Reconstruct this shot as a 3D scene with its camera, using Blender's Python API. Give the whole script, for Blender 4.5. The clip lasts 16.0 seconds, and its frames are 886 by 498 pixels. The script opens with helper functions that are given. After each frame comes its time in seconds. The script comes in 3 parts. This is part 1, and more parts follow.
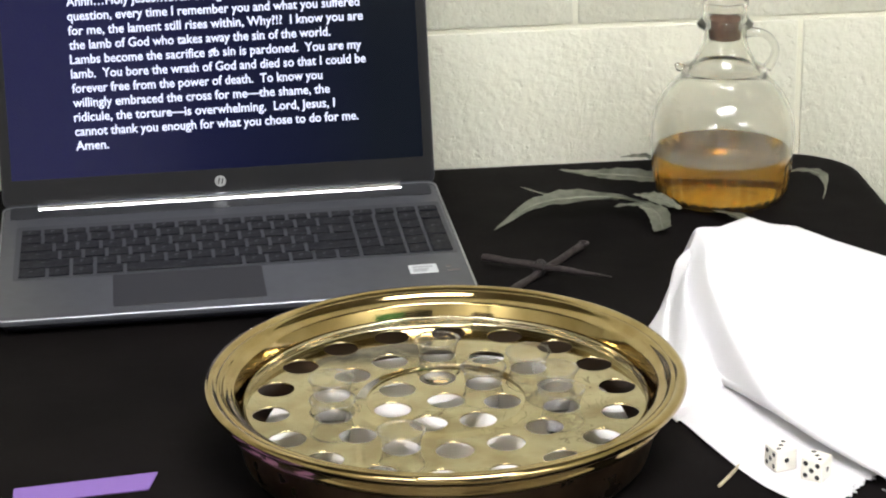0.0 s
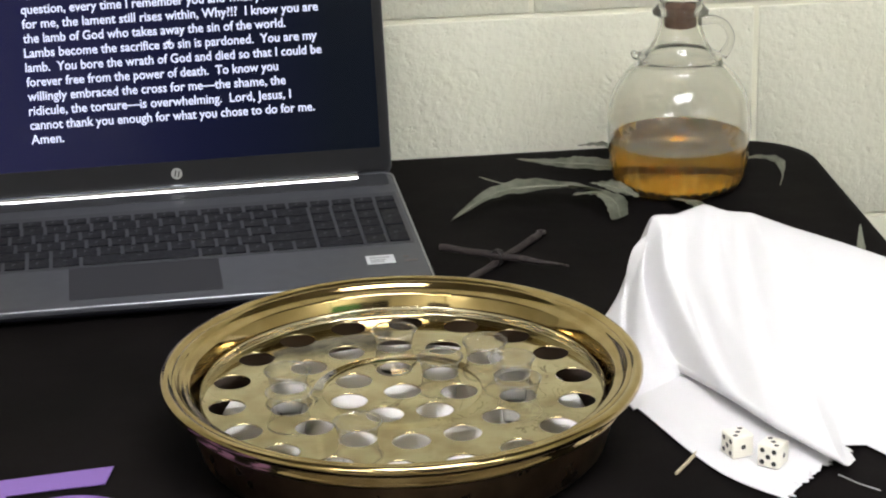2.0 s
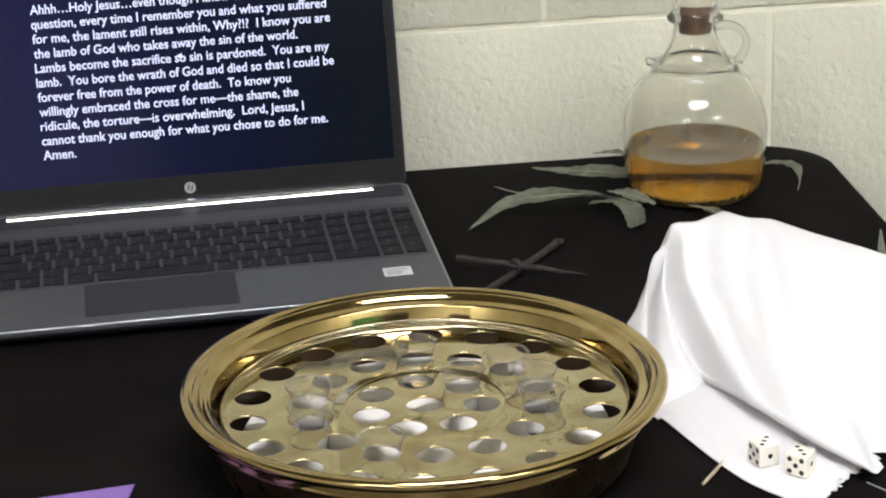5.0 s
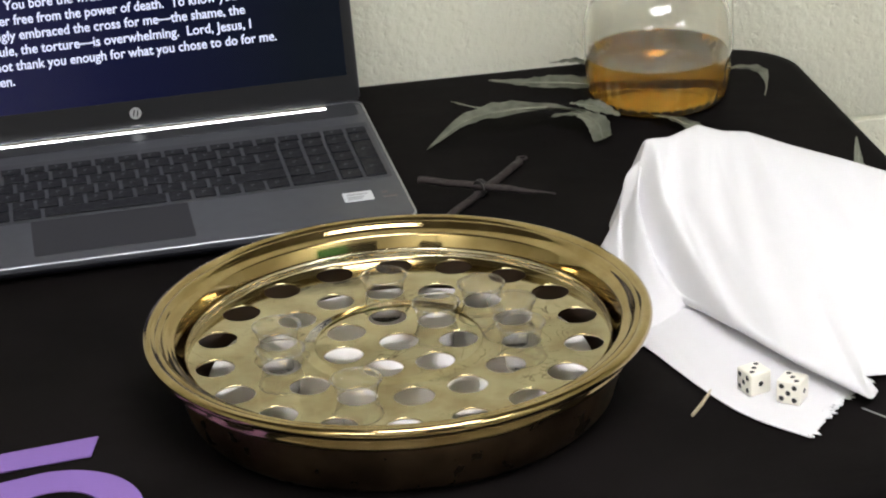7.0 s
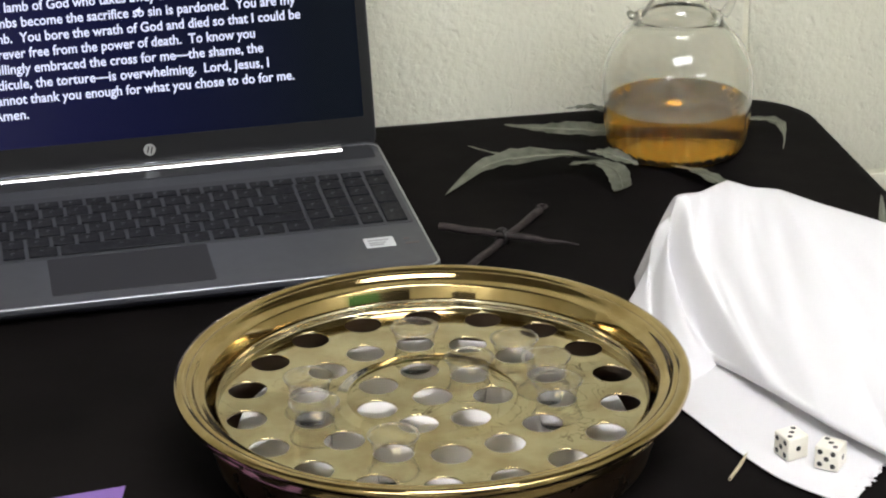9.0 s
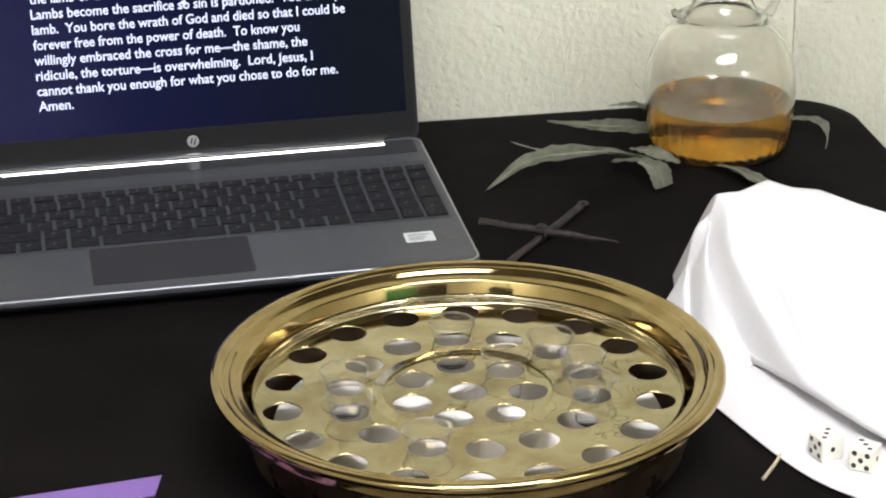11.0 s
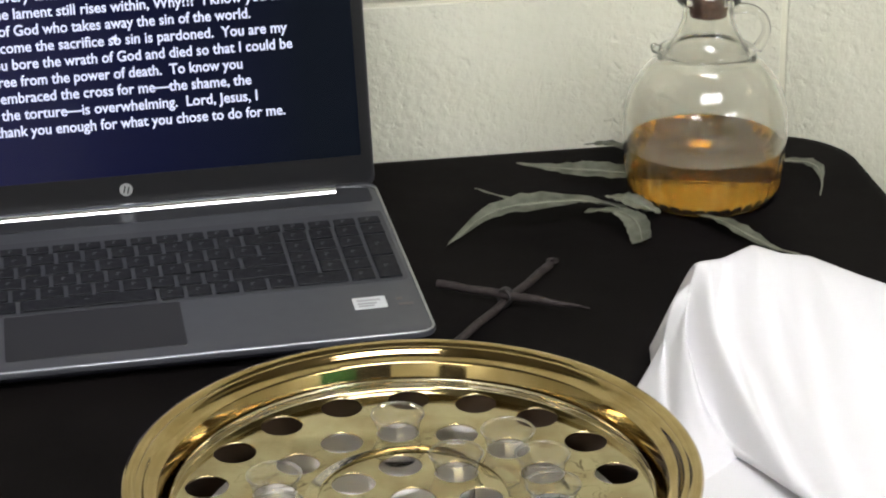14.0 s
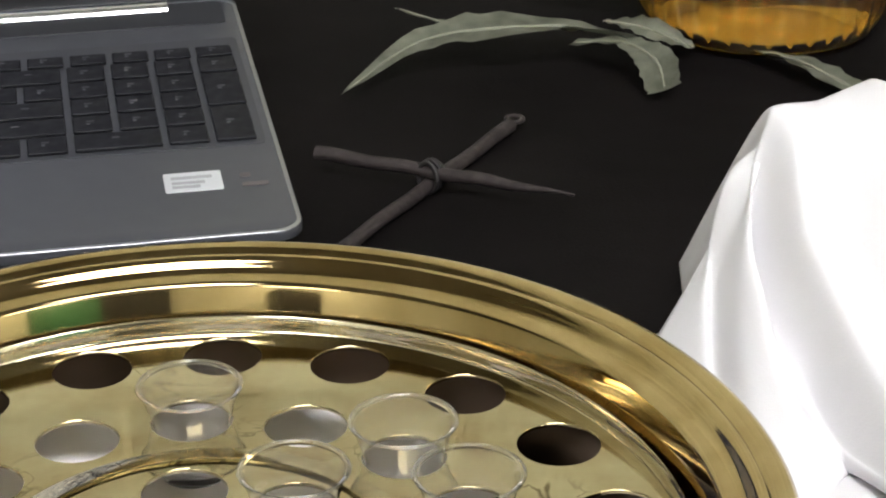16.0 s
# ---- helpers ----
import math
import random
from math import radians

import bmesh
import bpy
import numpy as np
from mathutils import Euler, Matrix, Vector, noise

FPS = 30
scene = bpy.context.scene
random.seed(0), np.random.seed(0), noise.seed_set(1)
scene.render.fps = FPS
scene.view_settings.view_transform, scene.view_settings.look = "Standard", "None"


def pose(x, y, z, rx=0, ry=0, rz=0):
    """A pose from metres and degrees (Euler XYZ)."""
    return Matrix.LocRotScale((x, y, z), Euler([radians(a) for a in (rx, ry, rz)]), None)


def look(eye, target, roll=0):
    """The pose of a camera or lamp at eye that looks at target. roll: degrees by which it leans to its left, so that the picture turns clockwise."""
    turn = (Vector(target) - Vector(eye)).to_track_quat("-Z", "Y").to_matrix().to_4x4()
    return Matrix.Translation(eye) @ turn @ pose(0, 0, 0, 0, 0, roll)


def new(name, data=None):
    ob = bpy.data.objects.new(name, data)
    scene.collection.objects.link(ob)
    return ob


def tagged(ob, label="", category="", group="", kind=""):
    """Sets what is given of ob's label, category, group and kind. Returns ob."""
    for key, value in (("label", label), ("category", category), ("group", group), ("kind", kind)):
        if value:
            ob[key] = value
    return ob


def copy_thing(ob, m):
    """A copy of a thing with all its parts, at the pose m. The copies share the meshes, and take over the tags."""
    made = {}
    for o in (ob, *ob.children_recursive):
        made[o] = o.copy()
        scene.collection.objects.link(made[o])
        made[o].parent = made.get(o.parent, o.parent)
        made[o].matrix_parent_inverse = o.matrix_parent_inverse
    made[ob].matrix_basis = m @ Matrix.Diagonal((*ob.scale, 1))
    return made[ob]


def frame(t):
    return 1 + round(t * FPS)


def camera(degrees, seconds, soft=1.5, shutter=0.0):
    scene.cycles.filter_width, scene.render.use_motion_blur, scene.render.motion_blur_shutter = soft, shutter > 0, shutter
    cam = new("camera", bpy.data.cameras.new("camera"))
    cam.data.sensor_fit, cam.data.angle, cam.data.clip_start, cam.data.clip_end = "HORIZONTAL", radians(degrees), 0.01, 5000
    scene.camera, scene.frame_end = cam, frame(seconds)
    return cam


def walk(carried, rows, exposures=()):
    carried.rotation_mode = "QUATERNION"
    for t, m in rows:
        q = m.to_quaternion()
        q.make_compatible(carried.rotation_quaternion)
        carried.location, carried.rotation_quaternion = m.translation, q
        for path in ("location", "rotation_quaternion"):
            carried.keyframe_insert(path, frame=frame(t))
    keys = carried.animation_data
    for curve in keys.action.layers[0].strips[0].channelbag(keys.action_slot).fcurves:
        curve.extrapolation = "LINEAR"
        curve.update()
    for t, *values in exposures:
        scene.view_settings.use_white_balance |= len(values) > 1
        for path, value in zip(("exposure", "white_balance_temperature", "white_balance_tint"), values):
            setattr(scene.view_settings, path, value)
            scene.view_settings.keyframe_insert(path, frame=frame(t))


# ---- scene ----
cam = camera(22.0, 16.0, soft=2.1)
PATH = [
    (0, (-0.238, -1.566, 0.637), (0.013, 0.291, -0.061), -1.1),
    (0.5, (-0.235, -1.572, 0.638), (0.026, 0.283, -0.063), -1.3),
    (1, (-0.232, -1.573, 0.637), (0.04, 0.28, -0.065), -1.3),
    (1.5, (-0.23, -1.569, 0.636), (0.05, 0.282, -0.068), -1.3),
    (2, (-0.23, -1.565, 0.636), (0.049, 0.286, -0.071), -1.4),
    (2.5, (-0.236, -1.564, 0.636), (0.045, 0.285, -0.074), -1.4),
    (3, (-0.237, -1.56, 0.639), (0.041, 0.289, -0.07), -1.9),
    (3.5, (-0.235, -1.557, 0.637), (0.044, 0.297, -0.058), -2.0),
    (5.8, (-0.242, -1.535, 0.63), (0.034, 0.313, -0.081), -2.8),
    (6, (-0.236, -1.524, 0.629), (0.034, 0.317, -0.106), -3.4),
    (6.5, (-0.238, -1.5, 0.633), (0.059, 0.321, -0.14), -3.6),
    (7, (-0.256, -1.475, 0.635), (0.077, 0.33, -0.159), -3.4),
    (7.5, (-0.267, -1.456, 0.648), (0.126, 0.333, -0.156), -3.0),
    (8, (-0.306, -1.44, 0.645), (0.142, 0.333, -0.166), -2.6),
    (8.5, (-0.315, -1.438, 0.65), (0.1, 0.341, -0.163), -2.4),
    (9, (-0.306, -1.439, 0.65), (0.078, 0.361, -0.131), -1.3),
    (9.2, (-0.299, -1.439, 0.653), (0.077, 0.361, -0.135), -1.2),
    (11.5, (-0.3, -1.445, 0.653), (0.038, 0.364, -0.131), -1.0),
    (12, (-0.304, -1.44, 0.655), (0.037, 0.37, -0.126), -1.2),
    (12.5, (-0.301, -1.423, 0.668), (0.078, 0.374, -0.123), -1.9),
    (13, (-0.307, -1.417, 0.67), (0.089, 0.377, -0.12), -2.0),
    (13.5, (-0.28, -1.407, 0.687), (0.11, 0.384, -0.112), -1.5),
    (14, (-0.235, -1.284, 0.648), (0.101, 0.514, -0.161), -1.1),
    (14.5, (-0.184, -1.113, 0.58), (0.173, 0.662, -0.268), -0.7),
    (15, (-0.162, -0.973, 0.532), (0.247, 0.786, -0.328), 0.1),
    (15.5, (-0.136, -0.858, 0.477), (0.287, 0.886, -0.406), 0.4),
    (16, (-0.087, -0.739, 0.362), (0.244, 1.034, -0.503), -0.5),
]
EXPOSURES = [(0.0, 0.3), (0.5, 0.28), (1.0, 0.18), (2.0, 0.03), (3.5, 0.05), (7.0, -0.05), (8.0, -0.18), (9.0, -0.03), (11.5, 0.28), (12.0, 0.34), (12.5, 0.26), (13.0, 0.14), (14.0, 0.0), (15.0, 0.05), (16.0, 0.16)]
walk(cam, [(t, look(eye, target, roll)) for t, eye, target, roll in PATH], EXPOSURES)

# ---- world and lamps ----
world = bpy.data.worlds.new("room_world")
world.use_nodes = True
world.node_tree.nodes["Background"].inputs[0].default_value = (0.9, 0.95, 1.0, 1)
world.node_tree.nodes["Background"].inputs[1].default_value = 0.02
scene.world = world
LAMP = 28.0


# ---- helpers of this scene ----
def mat(name, color, rough=0.5, metal=0.0, spec=0.5):
    m = bpy.data.materials.new(name)
    m.use_nodes = True
    b = m.node_tree.nodes["Principled BSDF"]
    b.inputs["Base Color"].default_value = (*color, 1)
    b.inputs["Roughness"].default_value = rough
    b.inputs["Metallic"].default_value = metal
    b.inputs["Specular IOR Level"].default_value = spec
    return m


def node(m, kind, **inputs):
    n = m.node_tree.nodes.new(kind)
    for k, v in inputs.items():
        n.inputs[k.replace("_", " ")].default_value = v
    return n


def link(m, a, b):
    m.node_tree.links.new(a, b)


def bsdf(m):
    return m.node_tree.nodes["Principled BSDF"]


def vary(m, dark, light, scale, detail=4.0, lo=0.35, hi=0.65):
    """Colour that wanders between two tones by a noise at real size."""
    tc = node(m, "ShaderNodeTexCoord")
    n = node(m, "ShaderNodeTexNoise", Scale=scale, Detail=detail)
    r = node(m, "ShaderNodeValToRGB")
    r.color_ramp.elements[0].position, r.color_ramp.elements[1].position = lo, hi
    r.color_ramp.elements[0].color, r.color_ramp.elements[1].color = (*dark, 1), (*light, 1)
    link(m, tc.outputs["Object"], n.inputs["Vector"])
    link(m, n.outputs["Fac"], r.inputs["Fac"])
    link(m, r.outputs["Color"], bsdf(m).inputs["Base Color"])
    return tc


def relief(m, layers):
    """Bump layers (scale, detail, distance in metres, strength), one over another."""
    tc = node(m, "ShaderNodeTexCoord")
    last = None
    for scale, detail, dist, strength in layers:
        n = node(m, "ShaderNodeTexNoise", Scale=scale, Detail=detail)
        b = node(m, "ShaderNodeBump", Strength=strength, Distance=dist)
        link(m, tc.outputs["Object"], n.inputs["Vector"])
        link(m, n.outputs["Fac"], b.inputs["Height"])
        if last:
            link(m, last.outputs["Normal"], b.inputs["Normal"])
        last = b
    link(m, last.outputs["Normal"], bsdf(m).inputs["Normal"])


def rough_vary(m, lo, hi, scale):
    tc = node(m, "ShaderNodeTexCoord")
    n = node(m, "ShaderNodeTexNoise", Scale=scale, Detail=5.0)
    r = node(m, "ShaderNodeMapRange")
    r.inputs["From Min"].default_value, r.inputs["From Max"].default_value = 0.3, 0.7
    r.inputs["To Min"].default_value, r.inputs["To Max"].default_value = lo, hi
    link(m, tc.outputs["Object"], n.inputs["Vector"])
    link(m, n.outputs["Fac"], r.inputs["Value"])
    link(m, r.outputs["Result"], bsdf(m).inputs["Roughness"])


def finish(me, smooth=0.0):
    if smooth:
        for p in me.polygons:
            p.use_smooth = True
        me.set_sharp_from_angle(angle=radians(smooth))


def part(name, bm, material, parent=None, label="", smooth=0.0, at=None):
    """Links a bmesh as one mesh object under a thing or a part."""
    me = bpy.data.meshes.new(name)
    bm.to_mesh(me)
    bm.free()
    for m in material if isinstance(material, (list, tuple)) else [material]:
        me.materials.append(m)
    finish(me, smooth)
    ob = new(name, me)
    if parent:
        ob.parent = parent
    if at is not None:
        ob.matrix_basis = at
    if label:
        ob["label"] = label
    return ob


def thing(name, m, label, category, group="", kind=""):
    ob = new(name)
    ob.empty_display_size = 0.02
    ob.matrix_basis = m
    return tagged(ob, label, category, group, kind)


def box(x0, x1, y0, y1, z0, z1, bevel=0.0, seg=2, bm=None):
    bm = bm or bmesh.new()
    m = Matrix.LocRotScale(((x0 + x1) / 2, (y0 + y1) / 2, (z0 + z1) / 2), None, (x1 - x0, y1 - y0, z1 - z0))
    r = bmesh.ops.create_cube(bm, size=1, matrix=m)
    if bevel:
        es = list({e for v in r["verts"] for e in v.link_edges})
        bmesh.ops.bevel(bm, geom=es, offset=bevel, segments=seg, affect="EDGES", profile=0.5)
    return bm


def lathe(profile, n=96, bm=None, closed=False):
    """Turns (radius, height) pairs round z."""
    bm = bm or bmesh.new()
    rings = []
    for r, z in profile:
        if r < 1e-6:
            rings.append([bm.verts.new((0, 0, z))])
        else:
            rings.append([bm.verts.new((r * math.cos(2 * math.pi * i / n), r * math.sin(2 * math.pi * i / n), z)) for i in range(n)])
    pairs = list(zip(rings, rings[1:])) + ([(rings[-1], rings[0])] if closed else [])
    for a, b in pairs:
        for i in range(n):
            j = (i + 1) % n
            if len(a) == 1 and len(b) > 1:
                bm.faces.new((a[0], b[j], b[i]))
            elif len(b) == 1 and len(a) > 1:
                bm.faces.new((a[i], a[j], b[0]))
            elif len(a) > 1:
                bm.faces.new((a[i], a[j], b[j], b[i]))
    bmesh.ops.recalc_face_normals(bm, faces=bm.faces)
    return bm


def tube(points, radii, n=12, bm=None, cap=True):
    """A round rod along points with a radius at each."""
    bm = bm or bmesh.new()
    pts = [Vector(p) for p in points]
    rings, side = [], None
    for i, p in enumerate(pts):
        d = (pts[min(i + 1, len(pts) - 1)] - pts[max(i - 1, 0)]).normalized()
        ref = side or (Vector((0, 0, 1)) if abs(d.z) < 0.9 else Vector((1, 0, 0)))
        u = (ref - d * ref.dot(d)).normalized()
        side = u
        v = d.cross(u)
        r = radii[i] if isinstance(radii, (list, tuple)) else radii
        rings.append([bm.verts.new(p + r * (u * math.cos(2 * math.pi * k / n) + v * math.sin(2 * math.pi * k / n))) for k in range(n)])
    for a, b in zip(rings, rings[1:]):
        for k in range(n):
            bm.faces.new((a[k], a[(k + 1) % n], b[(k + 1) % n], b[k]))
    if cap:
        bm.faces.new(rings[0][::-1])
        bm.faces.new(rings[-1])
    bmesh.ops.recalc_face_normals(bm, faces=bm.faces)
    return bm


def curve_mesh(loops, extrude, bevel=0.0, res=1):
    """A flat shape with holes, from closed outlines, as a mesh of some thickness."""
    cu = bpy.data.curves.new("outline", "CURVE")
    cu.dimensions, cu.fill_mode, cu.extrude, cu.bevel_depth, cu.bevel_resolution = "2D", "BOTH", extrude, bevel, res
    for loop in loops:
        sp = cu.splines.new("POLY")
        sp.points.add(len(loop) - 1)
        for p, (x, y) in zip(sp.points, loop):
            p.co = (x, y, 0, 1)
        sp.use_cyclic_u = True
    tmp = new("outline", cu)
    dg = bpy.context.evaluated_depsgraph_get()
    me = bpy.data.meshes.new_from_object(tmp.evaluated_get(dg))
    bpy.data.objects.remove(tmp)
    bm = bmesh.new()
    bm.from_mesh(me)
    bpy.data.meshes.remove(me)
    bmesh.ops.remove_doubles(bm, verts=bm.verts, dist=1e-6)
    return bm


def text_mesh(body, size, bold=0.0):
    cu = bpy.data.curves.new("writing", "FONT")
    cu.body, cu.size, cu.offset, cu.resolution_u = body, size, bold, 3
    tmp = new("writing", cu)
    dg = bpy.context.evaluated_depsgraph_get()
    me = bpy.data.meshes.new_from_object(tmp.evaluated_get(dg))
    bpy.data.objects.remove(tmp)
    bm = bmesh.new()
    bm.from_mesh(me)
    bpy.data.meshes.remove(me)
    return bm


def circle(x, y, r, n=40):
    return [(x + r * math.cos(2 * math.pi * i / n), y + r * math.sin(2 * math.pi * i / n)) for i in range(n)]


def catmull(pts, t):
    """A point on a smooth curve through pts, t from 0 to 1."""
    n = len(pts) - 1
    s = min(max(t, 0.0), 1.0) * n
    i = min(int(s), n - 1)
    f = s - i
    p = [Vector(pts[min(max(k, 0), n)]) for k in (i - 1, i, i + 1, i + 2)]
    return 0.5 * (2 * p[1] + (p[2] - p[0]) * f + (2 * p[0] - 5 * p[1] + 4 * p[2] - p[3]) * f * f + (3 * p[1] - p[0] - 3 * p[2] + p[3]) * f**3)


# ---- materials ----
M_WALL = mat("painted_block", (0.62, 0.60, 0.47), 0.55)
vary(M_WALL, (0.63, 0.62, 0.505), (0.68, 0.67, 0.555), 9.0)
relief(M_WALL, [(20.0, 2.0, 0.004, 0.22), (130.0, 4.0, 0.0030, 0.70), (480.0, 3.0, 0.0010, 0.38)])
_pn = node(M_WALL, "ShaderNodeTexNoise", Scale=85.0, Detail=4.0)
_pr = node(M_WALL, "ShaderNodeMapRange")
_pr.inputs["From Min"].default_value, _pr.inputs["From Max"].default_value = 0.60, 0.72
_pr.inputs["To Min"].default_value, _pr.inputs["To Max"].default_value = 1.0, 0.0
_pb = node(M_WALL, "ShaderNodeBump", Strength=0.42, Distance=0.0026)
_pc = node(M_WALL, "ShaderNodeTexCoord")
link(M_WALL, _pc.outputs["Object"], _pn.inputs["Vector"])
link(M_WALL, _pn.outputs["Fac"], _pr.inputs["Value"])
link(M_WALL, _pr.outputs["Result"], _pb.inputs["Height"])
link(M_WALL, bsdf(M_WALL).inputs["Normal"].links[0].from_socket, _pb.inputs["Normal"])
link(M_WALL, _pb.outputs["Normal"], bsdf(M_WALL).inputs["Normal"])
M_MORTAR = mat("painted_mortar", (0.75, 0.735, 0.60), 0.5)
relief(M_MORTAR, [(90.0, 3.0, 0.002, 0.4)])
M_PLASTER = mat("painted_plaster", (0.6, 0.585, 0.47), 0.7)
relief(M_PLASTER, [(60.0, 4.0, 0.001, 0.3)])
M_CEIL = mat("ceiling_tile", (0.30, 0.28, 0.25), 0.9)
relief(M_CEIL, [(120.0, 4.0, 0.002, 0.4)])
M_FLOOR = mat("floor_vinyl", (0.3, 0.27, 0.23), 0.4)
vary(M_FLOOR, (0.10, 0.085, 0.07), (0.16, 0.14, 0.115), 6.0)
M_CLOTH = mat("black_tablecloth", (0.005, 0.0045, 0.0045), 0.8, spec=0.06)
vary(M_CLOTH, (0.0034, 0.0027, 0.0027), (0.0062, 0.0050, 0.0050), 11.0)
relief(M_CLOTH, [(9.0, 3.0, 0.005, 0.55), (900.0, 2.0, 0.0004, 0.5)])
M_TABLE = mat("grey_plastic", (0.4, 0.4, 0.38), 0.5)
M_STEEL = mat("grey_steel", (0.3, 0.3, 0.31), 0.4, 0.9)
M_LAMP = mat("lamp_diffuser", (0.9, 0.9, 0.88), 0.6)
bsdf(M_LAMP).inputs["Emission Color"].default_value = (0.97, 0.97, 1.0, 1)
bsdf(M_LAMP).inputs["Emission Strength"].default_value = LAMP
M_WHITE = mat("white_enamel", (0.75, 0.75, 0.72), 0.4)
M_GREEN = mat("green_board", (0.02, 0.11, 0.045), 0.6)
M_DARK = mat("dark_door", (0.02, 0.017, 0.015), 0.5)

# browner copy of the brass: the dark table's reflection is put into its colour
M_SKIRT = mat("brass_side_reflection", (0.32, 0.22, 0.13), 0.29, 1.0)
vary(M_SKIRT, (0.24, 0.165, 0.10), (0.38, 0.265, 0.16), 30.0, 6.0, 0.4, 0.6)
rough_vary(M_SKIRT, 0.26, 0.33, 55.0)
M_BRASS = mat("polished_brass", (0.80, 0.66, 0.33), 0.07, 1.0)
vary(M_BRASS, (0.390, 0.288, 0.128), (0.49, 0.378, 0.188), 30.0, 6.0, 0.4, 0.6)
rough_vary(M_BRASS, 0.04, 0.11, 55.0)
relief(M_BRASS, [(30.0, 2.0, 0.0002, 0.08)])
M_PLATE = mat("tarnished_brass_plate", (0.72, 0.62, 0.34), 0.12, 1.0)
vary(M_PLATE, (0.375, 0.295, 0.155), (0.50, 0.44, 0.265), 34.0, 8.0, 0.36, 0.58)
rough_vary(M_PLATE, 0.02, 0.10, 70.0)
relief(M_PLATE, [(16.0, 1.0, 0.0003, 0.05)])
# much darker brass for the bowl's inside below the plate
M_BOWL_INSIDE = mat("dark_brass_inside", (0.10, 0.072, 0.05), 0.3, 1.0)
_n = node(M_PLATE, "ShaderNodeTexNoise", Scale=42.0, Detail=3.0, Distortion=1.2)
_c = node(M_PLATE, "ShaderNodeTexCoord")
_r = node(M_PLATE, "ShaderNodeValToRGB")
_r.color_ramp.elements[0].position, _r.color_ramp.elements[1].position = 0.485, 0.515
_r.color_ramp.elements[0].color = _r.color_ramp.elements[1].color = (1, 1, 1, 1)
_e = _r.color_ramp.elements.new(0.5)
_e.color = (0.30, 0.26, 0.2, 1)
_n2 = node(M_PLATE, "ShaderNodeTexNoise", Scale=17.0, Detail=2.0)
_m2 = node(M_PLATE, "ShaderNodeMapRange")
_m2.inputs["From Min"].default_value, _m2.inputs["From Max"].default_value = 0.50, 0.60
_x = M_PLATE.node_tree.nodes.new("ShaderNodeMixRGB")
_x.blend_type = "MULTIPLY"
link(M_PLATE, _c.outputs["Object"], _n.inputs["Vector"])
link(M_PLATE, _c.outputs["Object"], _n2.inputs["Vector"])
link(M_PLATE, _n.outputs["Fac"], _r.inputs["Fac"])
link(M_PLATE, _n2.outputs["Fac"], _m2.inputs["Value"])
link(M_PLATE, _m2.outputs["Result"], _x.inputs["Fac"])
link(M_PLATE, bsdf(M_PLATE).inputs["Base Color"].links[0].from_socket, _x.inputs["Color1"])
link(M_PLATE, _r.outputs["Color"], _x.inputs["Color2"])
link(M_PLATE, _x.outputs["Color"], bsdf(M_PLATE).inputs["Base Color"])
M_LIP = mat("bright_plate_edge", (0.62, 0.56, 0.42), 0.12, 1.0)
M_SILVER = mat("pale_liner", (0.88, 0.855, 0.845), 0.75, spec=0.15)

M_ALU = mat("grey_laptop_shell", (0.064, 0.066, 0.077), 0.42, 0.2, 0.3)
rough_vary(M_ALU, 0.40, 0.45, 90.0)
relief(M_ALU, [(1500.0, 2.0, 0.0001, 0.25)])
M_LID = mat("dark_lid", (0.02, 0.021, 0.025), 0.4, 0.1, 0.3)
M_RIM = mat("bright_chamfer", (0.42, 0.43, 0.45), 0.35, 1.0)
M_HINGE = mat("silver_hinge_bar", (0.75, 0.76, 0.78), 0.22, 1.0)
relief(M_HINGE, [(400.0, 2.0, 0.0002, 0.1)])
M_DECK = mat("grey_key_bed", (0.052, 0.054, 0.063), 0.45, 0.2, 0.3)
M_TROUGH = mat("grey_hinge_strip", (0.020, 0.021, 0.025), 0.3, 0.1, 0.3)
M_PAD = mat("touchpad", (0.013, 0.0125, 0.0145), 0.4, 0.0, 0.25)
M_KEY = mat("key_plastic", (0.0105, 0.0108, 0.0138), 0.5, 0.0, 0.12)
rough_vary(M_KEY, 0.42, 0.6, 200.0)
M_LEGEND = mat("key_legend", (0.105, 0.105, 0.115), 0.6, spec=0.05)
M_BEZEL = mat("black_bezel", (0.006, 0.006, 0.008), 0.35, 0.0, 0.3)
M_STICKER = mat("silver_sticker", (0.62, 0.64, 0.66), 0.35, 0.3)
M_FAINT = mat("dull_print", (0.10, 0.085, 0.085), 0.6)
M_STICKBAR = mat("sticker_print", (0.35, 0.36, 0.38), 0.5)
M_LOGO = mat("logo_silver", (0.45, 0.46, 0.47), 0.35, 0.7)

M_SCREEN = mat("dark_screen", (0.003, 0.003, 0.004), 0.12, 0.0, 0.3)
_tc = node(M_SCREEN, "ShaderNodeTexCoord")
_sep = node(M_SCREEN, "ShaderNodeSeparateXYZ")
_ramp = node(M_SCREEN, "ShaderNodeValToRGB")
_ramp.color_ramp.elements[0].color = (0.0032, 0.0042, 0.045, 1)
_ramp.color_ramp.elements[1].color = (0.0020, 0.0042, 0.0085, 1)
_ramp.color_ramp.elements[0].position, _ramp.color_ramp.elements[1].position = 0.15, 0.9
link(M_SCREEN, _tc.outputs["Generated"], _sep.inputs["Vector"])
link(M_SCREEN, _sep.outputs["X"], _ramp.inputs["Fac"])
link(M_SCREEN, _ramp.outputs["Color"], bsdf(M_SCREEN).inputs["Emission Color"])
bsdf(M_SCREEN).inputs["Emission Strength"].default_value = 1.0
M_GLYPH = mat("lit_letters", (0.02, 0.02, 0.03), 0.4)
bsdf(M_GLYPH).inputs["Emission Color"].default_value = (0.72, 0.76, 1.0, 1)
